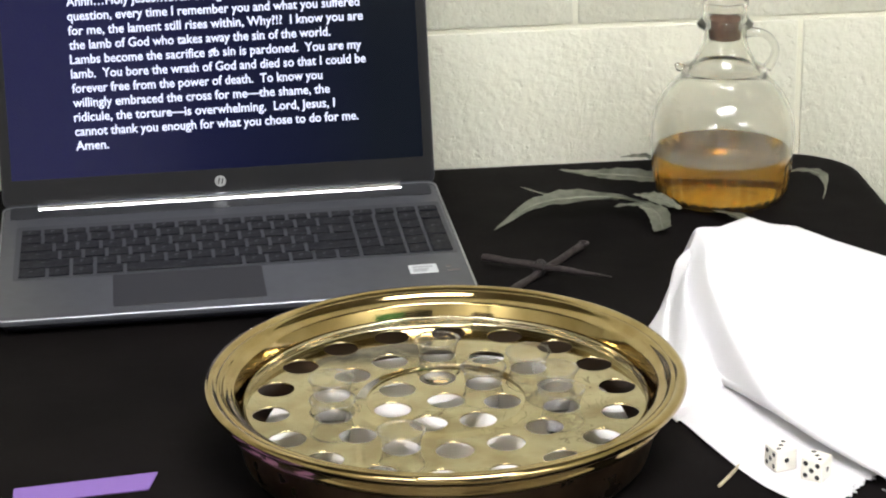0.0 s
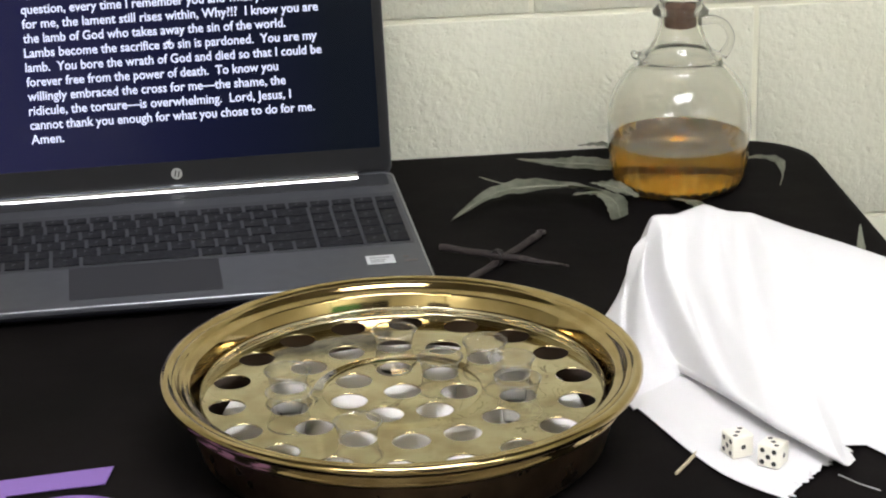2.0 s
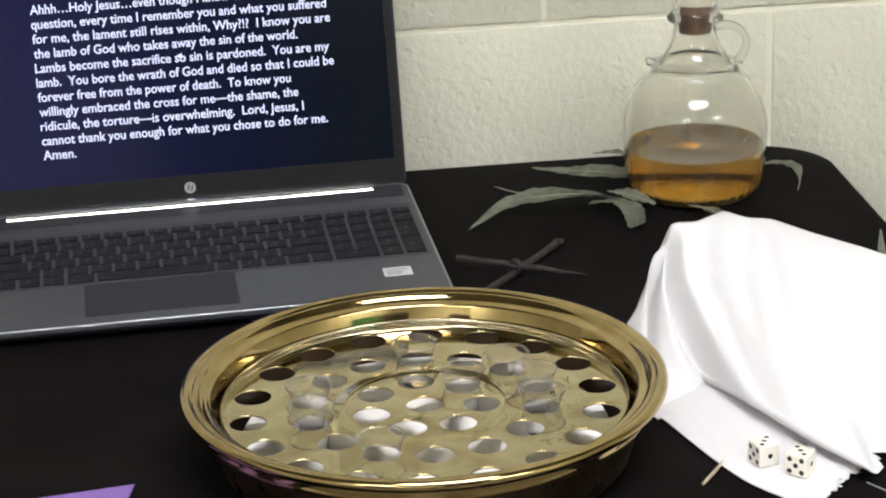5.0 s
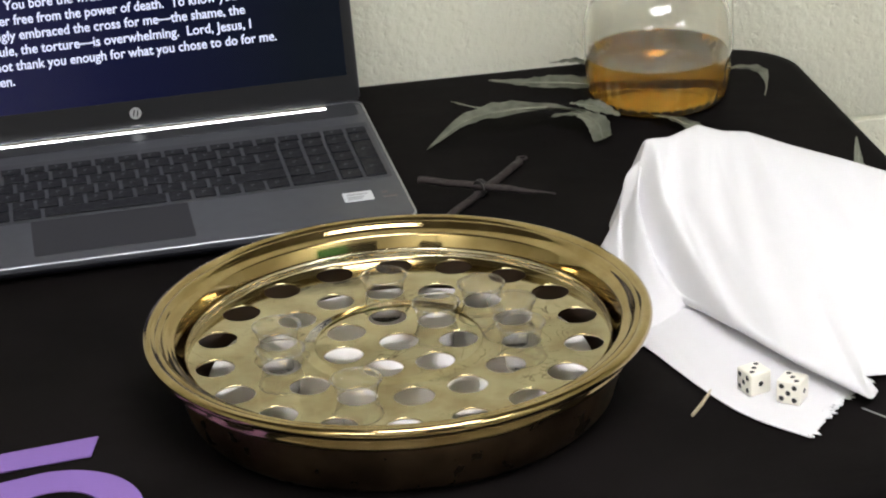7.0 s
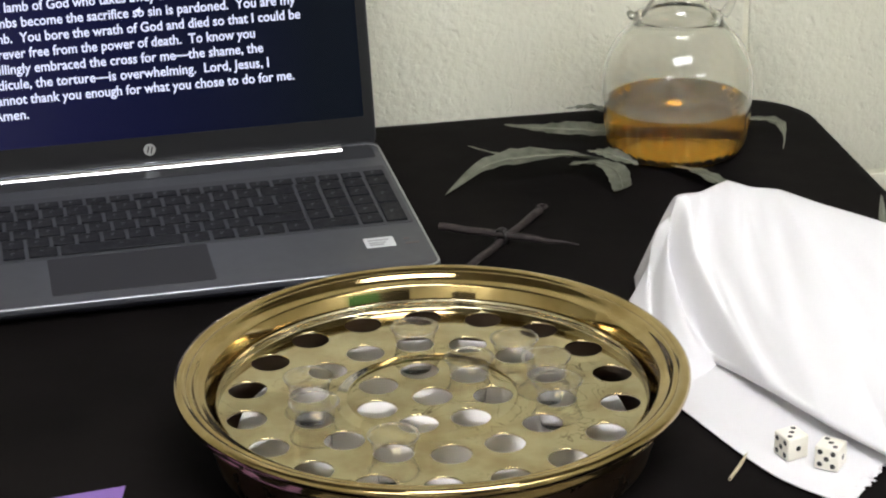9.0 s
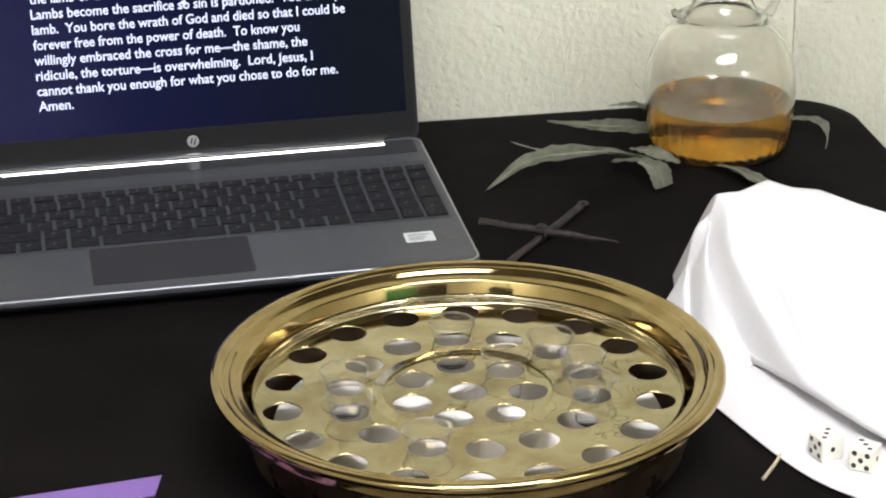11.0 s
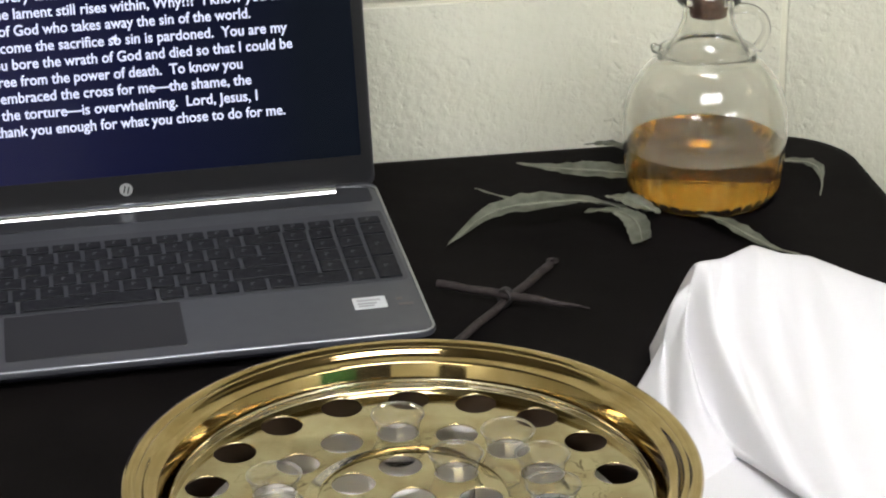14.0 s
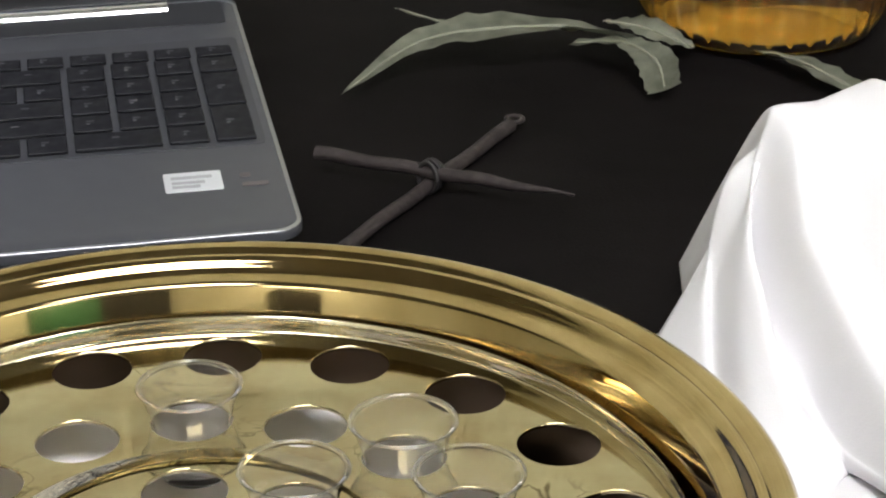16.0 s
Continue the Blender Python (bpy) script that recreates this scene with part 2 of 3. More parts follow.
bsdf(M_GLYPH).inputs["Emission Strength"].default_value = 1.2

M_GLASS = mat("clear_glass", (0.95, 0.95, 0.92), 0.06)
bsdf(M_GLASS).inputs["Transmission Weight"].default_value = 0.985
bsdf(M_GLASS).inputs["IOR"].default_value = 1.46
M_LIQUID = mat("amber_vinegar", (0.70, 0.36, 0.035), 0.02)
bsdf(M_LIQUID).inputs["Transmission Weight"].default_value = 0.93
bsdf(M_LIQUID).inputs["IOR"].default_value = 1.34
M_CUP = mat("clear_plastic", (0.97, 0.97, 0.97), 0.03)
bsdf(M_CUP).inputs["Transmission Weight"].default_value = 0.985
bsdf(M_CUP).inputs["IOR"].default_value = 1.33
M_CORK = mat("brown_cork", (0.14, 0.06, 0.035), 0.8)
vary(M_CORK, (0.09, 0.035, 0.02), (0.2, 0.09, 0.05), 250.0)

M_LINEN = mat("white_cotton", (0.68, 0.67, 0.68), 0.9, spec=0.1)
relief(M_LINEN, [(1400.0, 2.0, 0.0002, 0.35), (30.0, 3.0, 0.0016, 0.3)])
M_DIE = mat("ivory_plastic", (0.78, 0.75, 0.66), 0.28)
M_PIP = mat("black_pip", (0.01, 0.01, 0.01), 0.4)
M_LEAF = mat("dry_leaf", (0.16, 0.17, 0.11), 0.65)
vary(M_LEAF, (0.13, 0.138, 0.098), (0.27, 0.28, 0.215), 60.0)
relief(M_LEAF, [(350.0, 3.0, 0.0004, 0.5)])
M_RIB = mat("leaf_rib", (0.205, 0.21, 0.155), 0.65)
M_NAIL = mat("rusty_iron", (0.04, 0.033, 0.033), 0.6, 0.2, 0.25)
vary(M_NAIL, (0.024, 0.019, 0.019), (0.048, 0.039, 0.038), 160.0)
relief(M_NAIL, [(400.0, 4.0, 0.0005, 0.6)])
M_WIRE = mat("dark_wire", (0.03, 0.027, 0.027), 0.5, 0.5)
M_PAPER = mat("purple_paper", (0.215, 0.125, 0.37), 0.8, spec=0.15)
relief(M_PAPER, [(500.0, 3.0, 0.0002, 0.3)])
M_STRAW = mat("dry_straw", (0.42, 0.36, 0.24), 0.7)
M_THREAD = mat("grey_thread", (0.3, 0.3, 0.29), 0.8)

# ---- the room ----
YAW = -2.5
WALL_M = pose(0, 0.361, 0, 0, 0, YAW)
Z_FLOOR, Z_CEIL = -0.745, 1.92

tagged(part("floor", box(-2.6, 2.4, -4.2, 0.7, Z_FLOOR - 0.1, Z_FLOOR), M_FLOOR), "worn dark brown vinyl floor under the table", "floor", kind="structure")
tagged(part("ceiling", box(-2.7, 2.5, -4.3, 0.8, Z_CEIL, Z_CEIL + 0.1), M_CEIL), "dull grey-beige tiled ceiling with fluorescent panels", "ceiling", kind="structure")
tagged(part("wall_west", box(-2.7, -2.6, -4.2, 0.7, Z_FLOOR, Z_CEIL), M_PLASTER), "plain cream painted side wall", "wall", kind="structure")
tagged(part("wall_east", box(2.4, 2.5, -4.2, 0.7, Z_FLOOR, Z_CEIL), M_PLASTER), "plain cream painted side wall", "wall", kind="structure")
tagged(part("wall_south", box(-2.7, 2.5, -4.3, -4.2, Z_FLOOR, Z_CEIL), M_PLASTER), "plain cream painted wall facing the table", "wall", kind="structure")
wall = tagged(part("wall_north", box(-2.65, 2.45, 0.0026, 0.16, Z_FLOOR, Z_CEIL), M_MORTAR, at=WALL_M), "cream painted concrete block wall with tooled joints", "wall", kind="structure")


def lamp(x, y):
    t = thing("ceiling_light", pose(x, y, Z_CEIL), "white recessed fluorescent ceiling panel, switched on", "ceiling light", "ceiling lights")
    bm = bmesh.new()
    for a in ((-0.63, 0.63, -0.33, -0.30), (-0.63, 0.63, 0.30, 0.33), (-0.63, -0.60, -0.30, 0.30), (0.60, 0.63, -0.30, 0.30)):
        box(*a, -0.03, 0.0, bm=bm)
    part("frame", bm, M_WHITE, t)
    part("diffuser", box(-0.60, 0.60, -0.30, 0.30, -0.022, -0.008), M_LAMP, t, "glowing white diffuser")
    return t


lamp_a = lamp(0.04, -1.35)
for q in ((-1.95, -3.3), (1.75, -3.4)):
    copy_thing(lamp_a, pose(*q, Z_CEIL))

tagged(part("notice_board", box(1.0, 2.38, -4.198, -4.17, 0.0, 1.3, 0.004, 1), M_GREEN), "green notice board on the wall", "notice board")
tagged(part("dark_door", box(-0.12, 1.0, -4.198, -4.15, Z_FLOOR + 0.002, 1.30, 0.004, 1), M_DARK), "dark door in the cream wall", "door")
tagged(part("dark_cabinet", box(-2.58, -1.75, -4.19, -3.75, Z_FLOOR + 0.002, 1.15, 0.006, 1), M_DARK), "dark wooden cabinet standing against the wall", "cabinet")

# ---- the table ----
TABLE_M = pose(0, 0, 0, 0, 0, YAW)
TX0, TX1, TY0, TY1 = -1.44, 0.368, -0.425, 0.336


def rounded(x0, x1, y0, y1, r, n=10):
    out = []
    for cx, cy, a0 in ((x1 - r, y1 - r, 0), (x0 + r, y1 - r, 90), (x0 + r, y0 + r, 180), (x1 - r, y0 + r, 270)):
        out += [(cx + r * math.cos(radians(a0 + 90 * i / n)), cy + r * math.sin(radians(a0 + 90 * i / n))) for i in range(n + 1)]
    return out


table = thing("folding_table", TABLE_M @ pose(0, 0, Z_FLOOR), "grey folding table under a black cloth", "table")
bm = curve_mesh([rounded(TX0 + 0.003, TX1 - 0.003, TY0 + 0.003, TY1 - 0.003, 0.065)], 0.02)
part("tabletop", bm, M_TABLE, table, at=pose(0, 0, -Z_FLOOR - 0.0225))
for x, y in ((TX0 + 0.2, TY0 + 0.08), (TX0 + 0.2, TY1 - 0.08), (TX1 - 0.2, TY0 + 0.08), (TX1 - 0.2, TY1 - 0.08)):
    part("leg", tube([(x, y, 0), (x, y, -Z_FLOOR - 0.0425)], 0.014), M_STEEL, table, smooth=40)

# the cloth: flat top, rounded over the edge, hanging with folds
outline = rounded(TX0, TX1, TY0, TY1, 0.068, 24)
dense = []
for (x0, y0), (x1, y1) in zip(outline, outline[1:] + outline[:1]):
    k = max(1, int(math.hypot(x1 - x0, y1 - y0) / 0.02))
    dense += [(x0 + (x1 - x0) * i / k, y0 + (y1 - y0) * i / k) for i in range(k)]
bm = bmesh.new()
cx, cy = (TX0 + TX1) / 2, (TY0 + TY1) / 2
rings = []
for inset, z in ((0.012, 0.0), (0.004, -0.0012), (0.0, -0.006), (-0.003, -0.05), (-0.008, -0.15), (-0.012, -0.28)):
    ring = []
    for i, (x, y) in enumerate(dense):
        (xa, ya), (xb, yb) = dense[i - 1], dense[(i + 1) % len(dense)]
        d = Vector((yb - ya, xa - xb)).normalized()
        wave = 0.006 * math.sin(i * 0.55) * min(1.0, max(0.0, -z - 0.006) / 0.2)
        wave = wave if y < TY1 - 0.01 else min(0.0, wave) * 0.3
        off = -inset if y < TY1 - 0.01 else -max(inset, -0.004)
        ring.append(bm.verts.new((x + d.x * (off + wave), y + d.y * (off + wave), z)))
    rings.append(ring)
for a, b in zip(rings, rings[1:]):
    for i in range(len(a)):
        bm.faces.new((a[i], b[i], b[(i + 1) % len(a)], a[(i + 1) % len(a)]))
bm.faces.new(rings[0])
tagged(part("tablecloth", bm, M_CLOTH, at=TABLE_M, smooth=50), "plain black fabric tablecloth draped over the table", "tablecloth")

# ---- laptop ----
LW, LD = 0.3585, 0.240
laptop = thing("laptop", pose(0, 0, 0), "open grey laptop showing white text on a dark screen", "laptop")
INC = math.degrees(math.atan(0.021))
base_m = pose(0, 0, 0.0145, INC, 0, 0)


def slab(x0, x1, y0, y1, r, z, thick, bevel=0.0):
    bm = curve_mesh([rounded(x0, x1, y0, y1, r, 6)], thick / 2 - bevel, bevel)
    bmesh.ops.translate(bm, verts=bm.verts, vec=(0, 0, z - thick / 2))
    return bm


base = part("base", slab(-LW, 0, 0, LD + 0.004, 0.010, 0, 0.0042, 0.0008), M_ALU, laptop, at=base_m, smooth=35)
bm = slab(-LW + 0.001, -0.001, 0.001, LD + 0.003, 0.010, -0.0040, 0.0084)
for v in bm.verts:
    if v.co.z < -0.008:
        v.co.x += 0.006 if v.co.x < -LW / 2 else -0.006
        v.co.y += 0.007 if v.co.y < 0.1 else -0.004
part("bottom_cover", bm, M_BEZEL, base, "dark tapered underside")
rim = curve_mesh([rounded(-LW - 0.0004, 0.0004, -0.0004, LD, 0.0102, 6), rounded(-LW + 0.0011, -0.0011, 0.0011, LD - 0.002, 0.009, 6)], 0.0007)
part("chamfer", rim, M_RIM, base, "bright metal chamfered edge", at=pose(0, 0, -0.0005))
part("keyboard_deck", slab(-0.3460, -0.0040, 0.0775, 0.1915, 0.003, 0.0003, 0.0004), M_DECK, base, "grey keyboard bed between the keys")
part("hinge_trough", slab(-0.352, -0.006, 0.2100, 0.2375, 0.003, 0.0003, 0.0004), M_TROUGH, base, "satin grey strip behind the keys")
part("touchpad", slab(-0.2705, -0.157, 0.0145, 0.0765, 0.002, 0.00035, 0.0005), M_PAD, base, "dark rectangular touchpad")
stk = part("sticker", slab(-0.0462, -0.0245, 0.0390, 0.0555, 0.001, 0.0004, 0.0005), M_STICKER, base, "silver maker's sticker")
for i, (u0, u1, v) in enumerate(((-0.0435, -0.028, 0.0505), (-0.0435, -0.031, 0.046), (-0.0435, -0.033, 0.0425))):
    part("print_bar", box(u0, u1, v - 0.0012, v + 0.0012, 0.0004, 0.0006), M_STICKBAR, stk)
stk = part("faint_sticker", slab(-0.0175, -0.0075, 0.0400, 0.0430, 0.001, 0.0004, 0.0005), M_FAINT, base, "small dull sticker")
part("print_bar", slab(-0.0175, -0.0135, 0.0480, 0.0515, 0.0008, 0.0004, 0.0005), M_FAINT, stk, "small reddish mark")
for foot in ((-0.33, 0.02), (-0.03, 0.02), (-0.33, 0.225), (-0.03, 0.225)):
    h = 0.0145 + 0.021 * foot[1] - 0.0124
    part("rubber_foot", box(foot[0] - 0.012, foot[0] + 0.012, foot[1] - 0.003, foot[1] + 0.003, -0.0124 - h, -0.0123), M_BEZEL, base)

# keys: one row after another, in key units
U, KX, KY, VP = 0.3370 / 18.5, -0.3430, 0.0798, 0.0177
ROWS_OF_KEYS = [
    (0, 1.0, [1.25, 1, 1, 1.25, 5, 1, 1, 1, 1, 1, 2, 1]),
    (1, 1.0, [2.25] + [1] * 10 + [2.25, 1, 1, 1]),
    (2, 1.0, [1.75] + [1] * 11 + [1.75, 1, 1, 1]),
    (3, 1.0, [1.5] + [1] * 13 + [1, 1, 1]),
    (4, 1.0, [1] * 13 + [1.5, 1, 1, 1, 1]),
    (5, 0.72, [18.5 / 19] * 19),
]
key_mesh = {}


def key(x0, y0, w, h):
    tag = (round(w, 4), round(h, 4))
    if tag not in key_mesh:
        bm = box(-w / 2, w / 2, -h / 2, h / 2, 0.0002, 0.0016, 0.0005, 1)
        legend = box(-0.0022, 0.0008, 0.0016, 0.0026, 0.0015, 0.00168)
        if w < 0.02:
            box(-0.0022, -0.0008, -0.0012, 0.0004, 0.0015, 0.00168, bm=legend)
        me = bpy.data.meshes.new("legend")
        legend.to_mesh(me)
        legend.free()
        cap = set(bm.faces)
        bm.from_mesh(me)
        bpy.data.meshes.remove(me)
        for f in bm.faces:
            f.material_index = 0 if f in cap else 1
        me = bpy.data.meshes.new("key")
        bm.to_mesh(me)
        bm.free()
        me.materials.append(M_KEY)
        me.materials.append(M_LEGEND)
        key_mesh[tag] = me
    k = new("key", key_mesh[tag])
    k.parent = base
    k.matrix_basis = pose(x0 + w / 2, y0 + h / 2, 0.0002)


GAP = 0.0027
for row, tall, widths in ROWS_OF_KEYS:
    x = KX
    for w in widths:
        key(x + GAP / 2, KY + row * VP + GAP / 2, w * U - GAP, tall * VP - GAP)
        x += w * U
for row in (0, 2):
    key(KX + 17.5 * U + GAP / 2, KY + row * VP + GAP / 2, U - GAP, 2 * VP - GAP)

# lid
LEAN = 14.0
lid_m = pose(0, 0.242, 0.020, 90 - LEAN, 0, 0)
lid = part("lid", slab(-LW, 0, -0.002, 0.226, 0.007, -0.0022, 0.0045, 0.001), M_LID, laptop, "thin dark display lid", at=lid_m, smooth=35)
bez = curve_mesh([rounded(-LW + 0.001, -0.001, 0.001, 0.225, 0.006, 6), rounded(-0.3505, -0.008, 0.0205, 0.2145, 0.0005, 2)], 0.0008)
part("bezel", bez, M_BEZEL, lid, "glossy black screen surround", at=pose(0, 0, -0.0014))
screen = part("screen", box(-0.3505, -0.008, 0.0205, 0.2145, -0.0021, -0.0016), M_SCREEN, lid, "dark navy slide with white text")
hb = tube([(-0.330, 0, 0), (-0.0300, 0, 0)], 0.0070, 24)
part("hinge_bar", hb, M_HINGE, laptop, "polished silver hinge bar", smooth=40, at=pose(0, 0.2340, 0.0164))
logo = part("logo_disc", lathe([(0.0, 0.0003), (0.0044, 0.0003), (0.0047, 0.0)], 32), M_LOGO, lid, "small round silver emblem", at=pose(-0.1795, 0.0103, -0.0006))
for u in (-0.0012, 0.0016):
    part("emblem_stroke", box(u - 0.0005, u + 0.0005, -0.0026, 0.0026, 0.0003, 0.0005), M_BEZEL, logo, at=pose(0, 0, 0, 0, 0, -14))

LINES = [
    ("Ahhh\u2026Holy Jesus\u2026even though I know the answer to the", 0.2360),
    ("question, every time I remember you and what you suffered", 0.2412),
    ("for me, the lament still rises within, Why?!?  I know you are", 0.2436),
    ("the lamb of God who takes away the sin of the world.", 0.2155),
    ("Lambs become the sacrifice so sin is pardoned.  You are my", 0.2410),
    ("lamb.  You bore the wrath of God and died so that I could be", 0.2440),
    ("forever free from the power of death.  To know you", 0.2070),
    ("willingly embraced the cross for me\u2014the shame, the", 0.2125),
    ("ridicule, the torture\u2014is overwhelming.  Lord, Jesus, I", 0.2160),
    ("cannot thank you enough for what you chose to do for me.", 0.2352),
    ("Amen.", 0.0268),
]
for i, (words, width) in enumerate(LINES):
    bm = text_mesh(words, 0.0106, 0.00018)
    x0 = min(v.co.x for v in bm.verts)
    x1 = max(v.co.x for v in bm.verts)
    k = width / (x1 - x0)
    for v in bm.verts:
        v.co.x = (v.co.x - x0) * k
    part("text_line", bm, M_GLYPH, screen, "lit white lettering", at=pose(-0.2962, 0.1640 - 0.01185 * i - 0.0024, -0.0013))
icon = box(-0.0016, 0.0, -0.0012, 0.0012, -0.0014, -0.0012)
tri = [icon.verts.new(p) for p in ((0.0, -0.0012, -0.0012), (0.0018, -0.0028, -0.0012), (0.0018, 0.0028, -0.0012), (0.0, 0.0012, -0.0012))]
icon.faces.new(tri)
part("speaker_symbol", icon, M_GLYPH, screen, "small grey loudspeaker symbol", at=pose(-0.1785, 0.1190, 0))

# ---- brass tray with cups ----
TRAY = (-0.0590, -0.2415)
tray = thing("communion_tray", pose(*TRAY, 0), "round polished brass tray with holes for small cups", "tray")
ZP = 0.0357
profile = [
    (0.0, 0.0015), (0.118, 0.0015), (0.127, 0.003), (0.1305, 0.007), (0.1340, 0.020), (0.1358, 0.034), (0.1375, 0.0362), (0.1425, 0.0370), (0.1440, 0.0384),
    (0.1444, 0.0396), (0.1441, 0.0408), (0.1440, 0.0458), (0.1480, 0.0475), (0.1520, 0.0490), (0.1538, 0.0515), (0.1536, 0.0540), (0.1522, 0.0556), (0.1500, 0.0560),
    (0.1478, 0.0553), (0.1462, 0.0540), (0.1448, 0.0545), (0.1434, 0.0542), (0.1422, 0.0522), (0.1408, 0.0505), (0.1380, 0.0499), (0.1360, 0.0493),
    (0.1352, 0.0488), (0.1348, 0.0480), (0.1328, 0.0410), (0.1318, 0.0382), (0.1310, ZP), (0.1300, ZP - 0.0012), (0.1280, 0.030), (0.1265, 0.008), (0.124, 0.0035), (0.0, 0.0030),
]
part("body", lathe(profile[5:], 144), M_BRASS, tray, "deep brass bowl with a rolled rim", smooth=50)
part("skirt", lathe(profile[:6], 144), M_SKIRT, tray, "brass side of the bowl, dull brown standing in for the table's dark reflection", smooth=50)
part("inner_wall", lathe([(0.1150, 0.0034), (0.1232, 0.0040), (0.1258, 0.0085), (0.1270, 0.028), (0.1276, ZP - 0.0018)], 96), M_BOWL_INSIDE, tray, "dark brass inside of the bowl", smooth=50)
part("liner", lathe([(0.0, 0.0180), (0.1165, 0.0180), (0.1178, 0.0172), (0.1178, 0.0034)], 96), M_SILVER, tray, "pale round liner seen through the holes", smooth=50)
HOLES = [(0.0, 0.0)]
for n, r, a0 in ((7, 0.0363, 39), (14, 0.0745, 9), (18, 0.1125, 1)):
    HOLES += [(r * math.cos(radians(a0 + 360 * i / n)), r * math.sin(radians(a0 + 360 * i / n))) for i in range(n)]
bm = curve_mesh([circle(0, 0, 0.1292, 128)] + [circle(x, y, 0.0119, 40) for x, y in HOLES], 0.0006)
part("plate", bm, M_PLATE, tray, "flat brass plate with forty round holes", at=pose(0, 0, ZP - 0.0006))
part("plate_lip", lathe([(0.1280, ZP + 0.0001), (0.1283, ZP + 0.0006), (0.1284, ZP + 0.0020), (0.1288, ZP + 0.0050), (0.1291, ZP + 0.0054), (0.1295, ZP + 0.0050), (0.1293, ZP + 0.0020), (0.1290, ZP - 0.0010)], 144), M_LIP, tray, "pale upturned edge of the plate", smooth=60)
part("embossed_ring", lathe([(0.0508, ZP - 0.0002), (0.0509, ZP + 0.0009), (0.0512, ZP + 0.0011), (0.0516, ZP + 0.0010), (0.0598, ZP - 0.0002)], 128), M_PLATE, tray, "raised ring on the plate", smooth=25)


def cup(x, y, tilt=0, turn=0):
    prof = [(0.0, 0.0), (0.0090, 0.0), (0.0096, 0.0004), (0.0113, 0.0180), (0.0140, 0.0282), (0.0149, 0.0287), (0.0149, 0.0291), (0.0139, 0.0288), (0.0110, 0.0180), (0.0092, 0.0008), (0.0, 0.0006)]
    bm = lathe(prof, 40)
    ob = tagged(part("cup", bm, M_CUP, smooth=40, at=pose(TRAY[0] + x, TRAY[1] + y, 0.0182, tilt, 0, turn)), "small clear plastic cup standing in a tray hole", "cup", "cups in the tray")
    roll = [(0.0150 + 0.0004 * math.cos(radians(a)), 0.0290 + 0.0004 * math.sin(radians(a))) for a in range(0, 360, 60)]
    part("rim", lathe(roll, 40, closed=True), M_CUP, ob, "thin rolled rim", smooth=60)
    return ob


def hole_at(r, a):
    return r * math.cos(radians(a)), r * math.sin(radians(a))


CUPS = [hole_at(0.0745, 9 + 360 * k / 14) for k in (6, 7, 9, 0, 13, 1, 3)] + [hole_at(0.0363, 39)]
for x, y in CUPS:
    cup(x, y)

# ---- bottle ----
BX, BY = 0.2405, 0.2105
bottle = thing("glass_jug", pose(BX, BY, 0.0012), "round clear glass jug half full of amber vinegar", "jug")
outer = [(0.0, 0.003), (0.034, 0.002), (0.047, 0.0), (0.0535, 0.0025), (0.0580, 0.010), (0.0612, 0.024), (0.0625, 0.040), (0.0622, 0.054), (0.0600, 0.068), (0.0555, 0.081), (0.0490, 0.092), (0.0420, 0.100), (0.0368, 0.105), (0.0352, 0.1085), (0.0350, 0.112),
         (0.0305, 0.1135), (0.0262, 0.1175), (0.0215, 0.126), (0.0185, 0.134), (0.0177, 0.141), (0.0178, 0.146), (0.0228, 0.148), (0.0234, 0.150), (0.0205, 0.153), (0.0178, 0.157), (0.0178, 0.164), (0.0190, 0.166), (0.0188, 0.169)]
inner = [(0.0152, 0.169), (0.0140, 0.156), (0.0144, 0.141), (0.0156, 0.134), (0.0188, 0.126), (0.0238, 0.1165), (0.0285, 0.110), (0.0345, 0.1025), (0.0400, 0.0975), (0.0466, 0.0900), (0.0530, 0.0795), (0.0574, 0.067), (0.0595, 0.054), (0.0598, 0.040), (0.0585, 0.0245), (0.0553, 0.0105), (0.0500, 0.0042), (0.034, 0.0038), (0.0, 0.0048)]


def slim(profile):
    """Draws the belly in a little, most at the height of the vinegar."""
    return [(r * (1 - 0.048 * math.exp(-(((z - 0.03) / 0.032) ** 2))), z) for r, z in profile]


bm = lathe(slim(outer + inner), 144)
for v in bm.verts:
    r = math.hypot(v.co.x, v.co.y)
    if r > 0.03 and 0.005 < v.co.z < 0.030:
        k = 1 + 0.0045 * math.cos(36 * math.atan2(v.co.y, v.co.x)) * math.sin(math.pi * (v.co.z - 0.005) / 0.025)
        v.co.x, v.co.y = v.co.x * k, v.co.y * k
body = part("body", bm, M_GLASS, bottle, "clear round glass body", smooth=60)
loop = [(0.0165, 0, 0.1420), (0.026, 0, 0.1430), (0.035, 0, 0.1400), (0.0405, 0, 0.133), (0.0415, 0, 0.125), (0.0390, 0, 0.118), (0.0350, 0, 0.112)]
part("handle", tube([catmull(loop, i / 24) for i in range(25)], [0.0042 - 0.0010 * math.sin(math.pi * i / 24) for i in range(25)], 14), M_GLASS, bottle, "small glass ring handle", smooth=60, at=pose(0, 0, 0, 0, 0, -15))
part("spout_nub", tube([(-0.033, 0, 0.1110), (-0.0375, 0, 0.1120), (-0.0395, 0, 0.1150)], [0.004, 0.0035, 0.002], 10), M_GLASS, bottle, smooth=60, at=pose(0, 0, 0, 0, 0, -15))
level = 0.0415
liq = [(0.0, 0.0050), (0.034, 0.0040), (0.0501, 0.0044), (0.0554, 0.0106), (0.0586, 0.0246), (0.0597, level - 0.001), (0.0597, level), (0.0580, level - 0.0006), (0.0, level - 0.0006)]
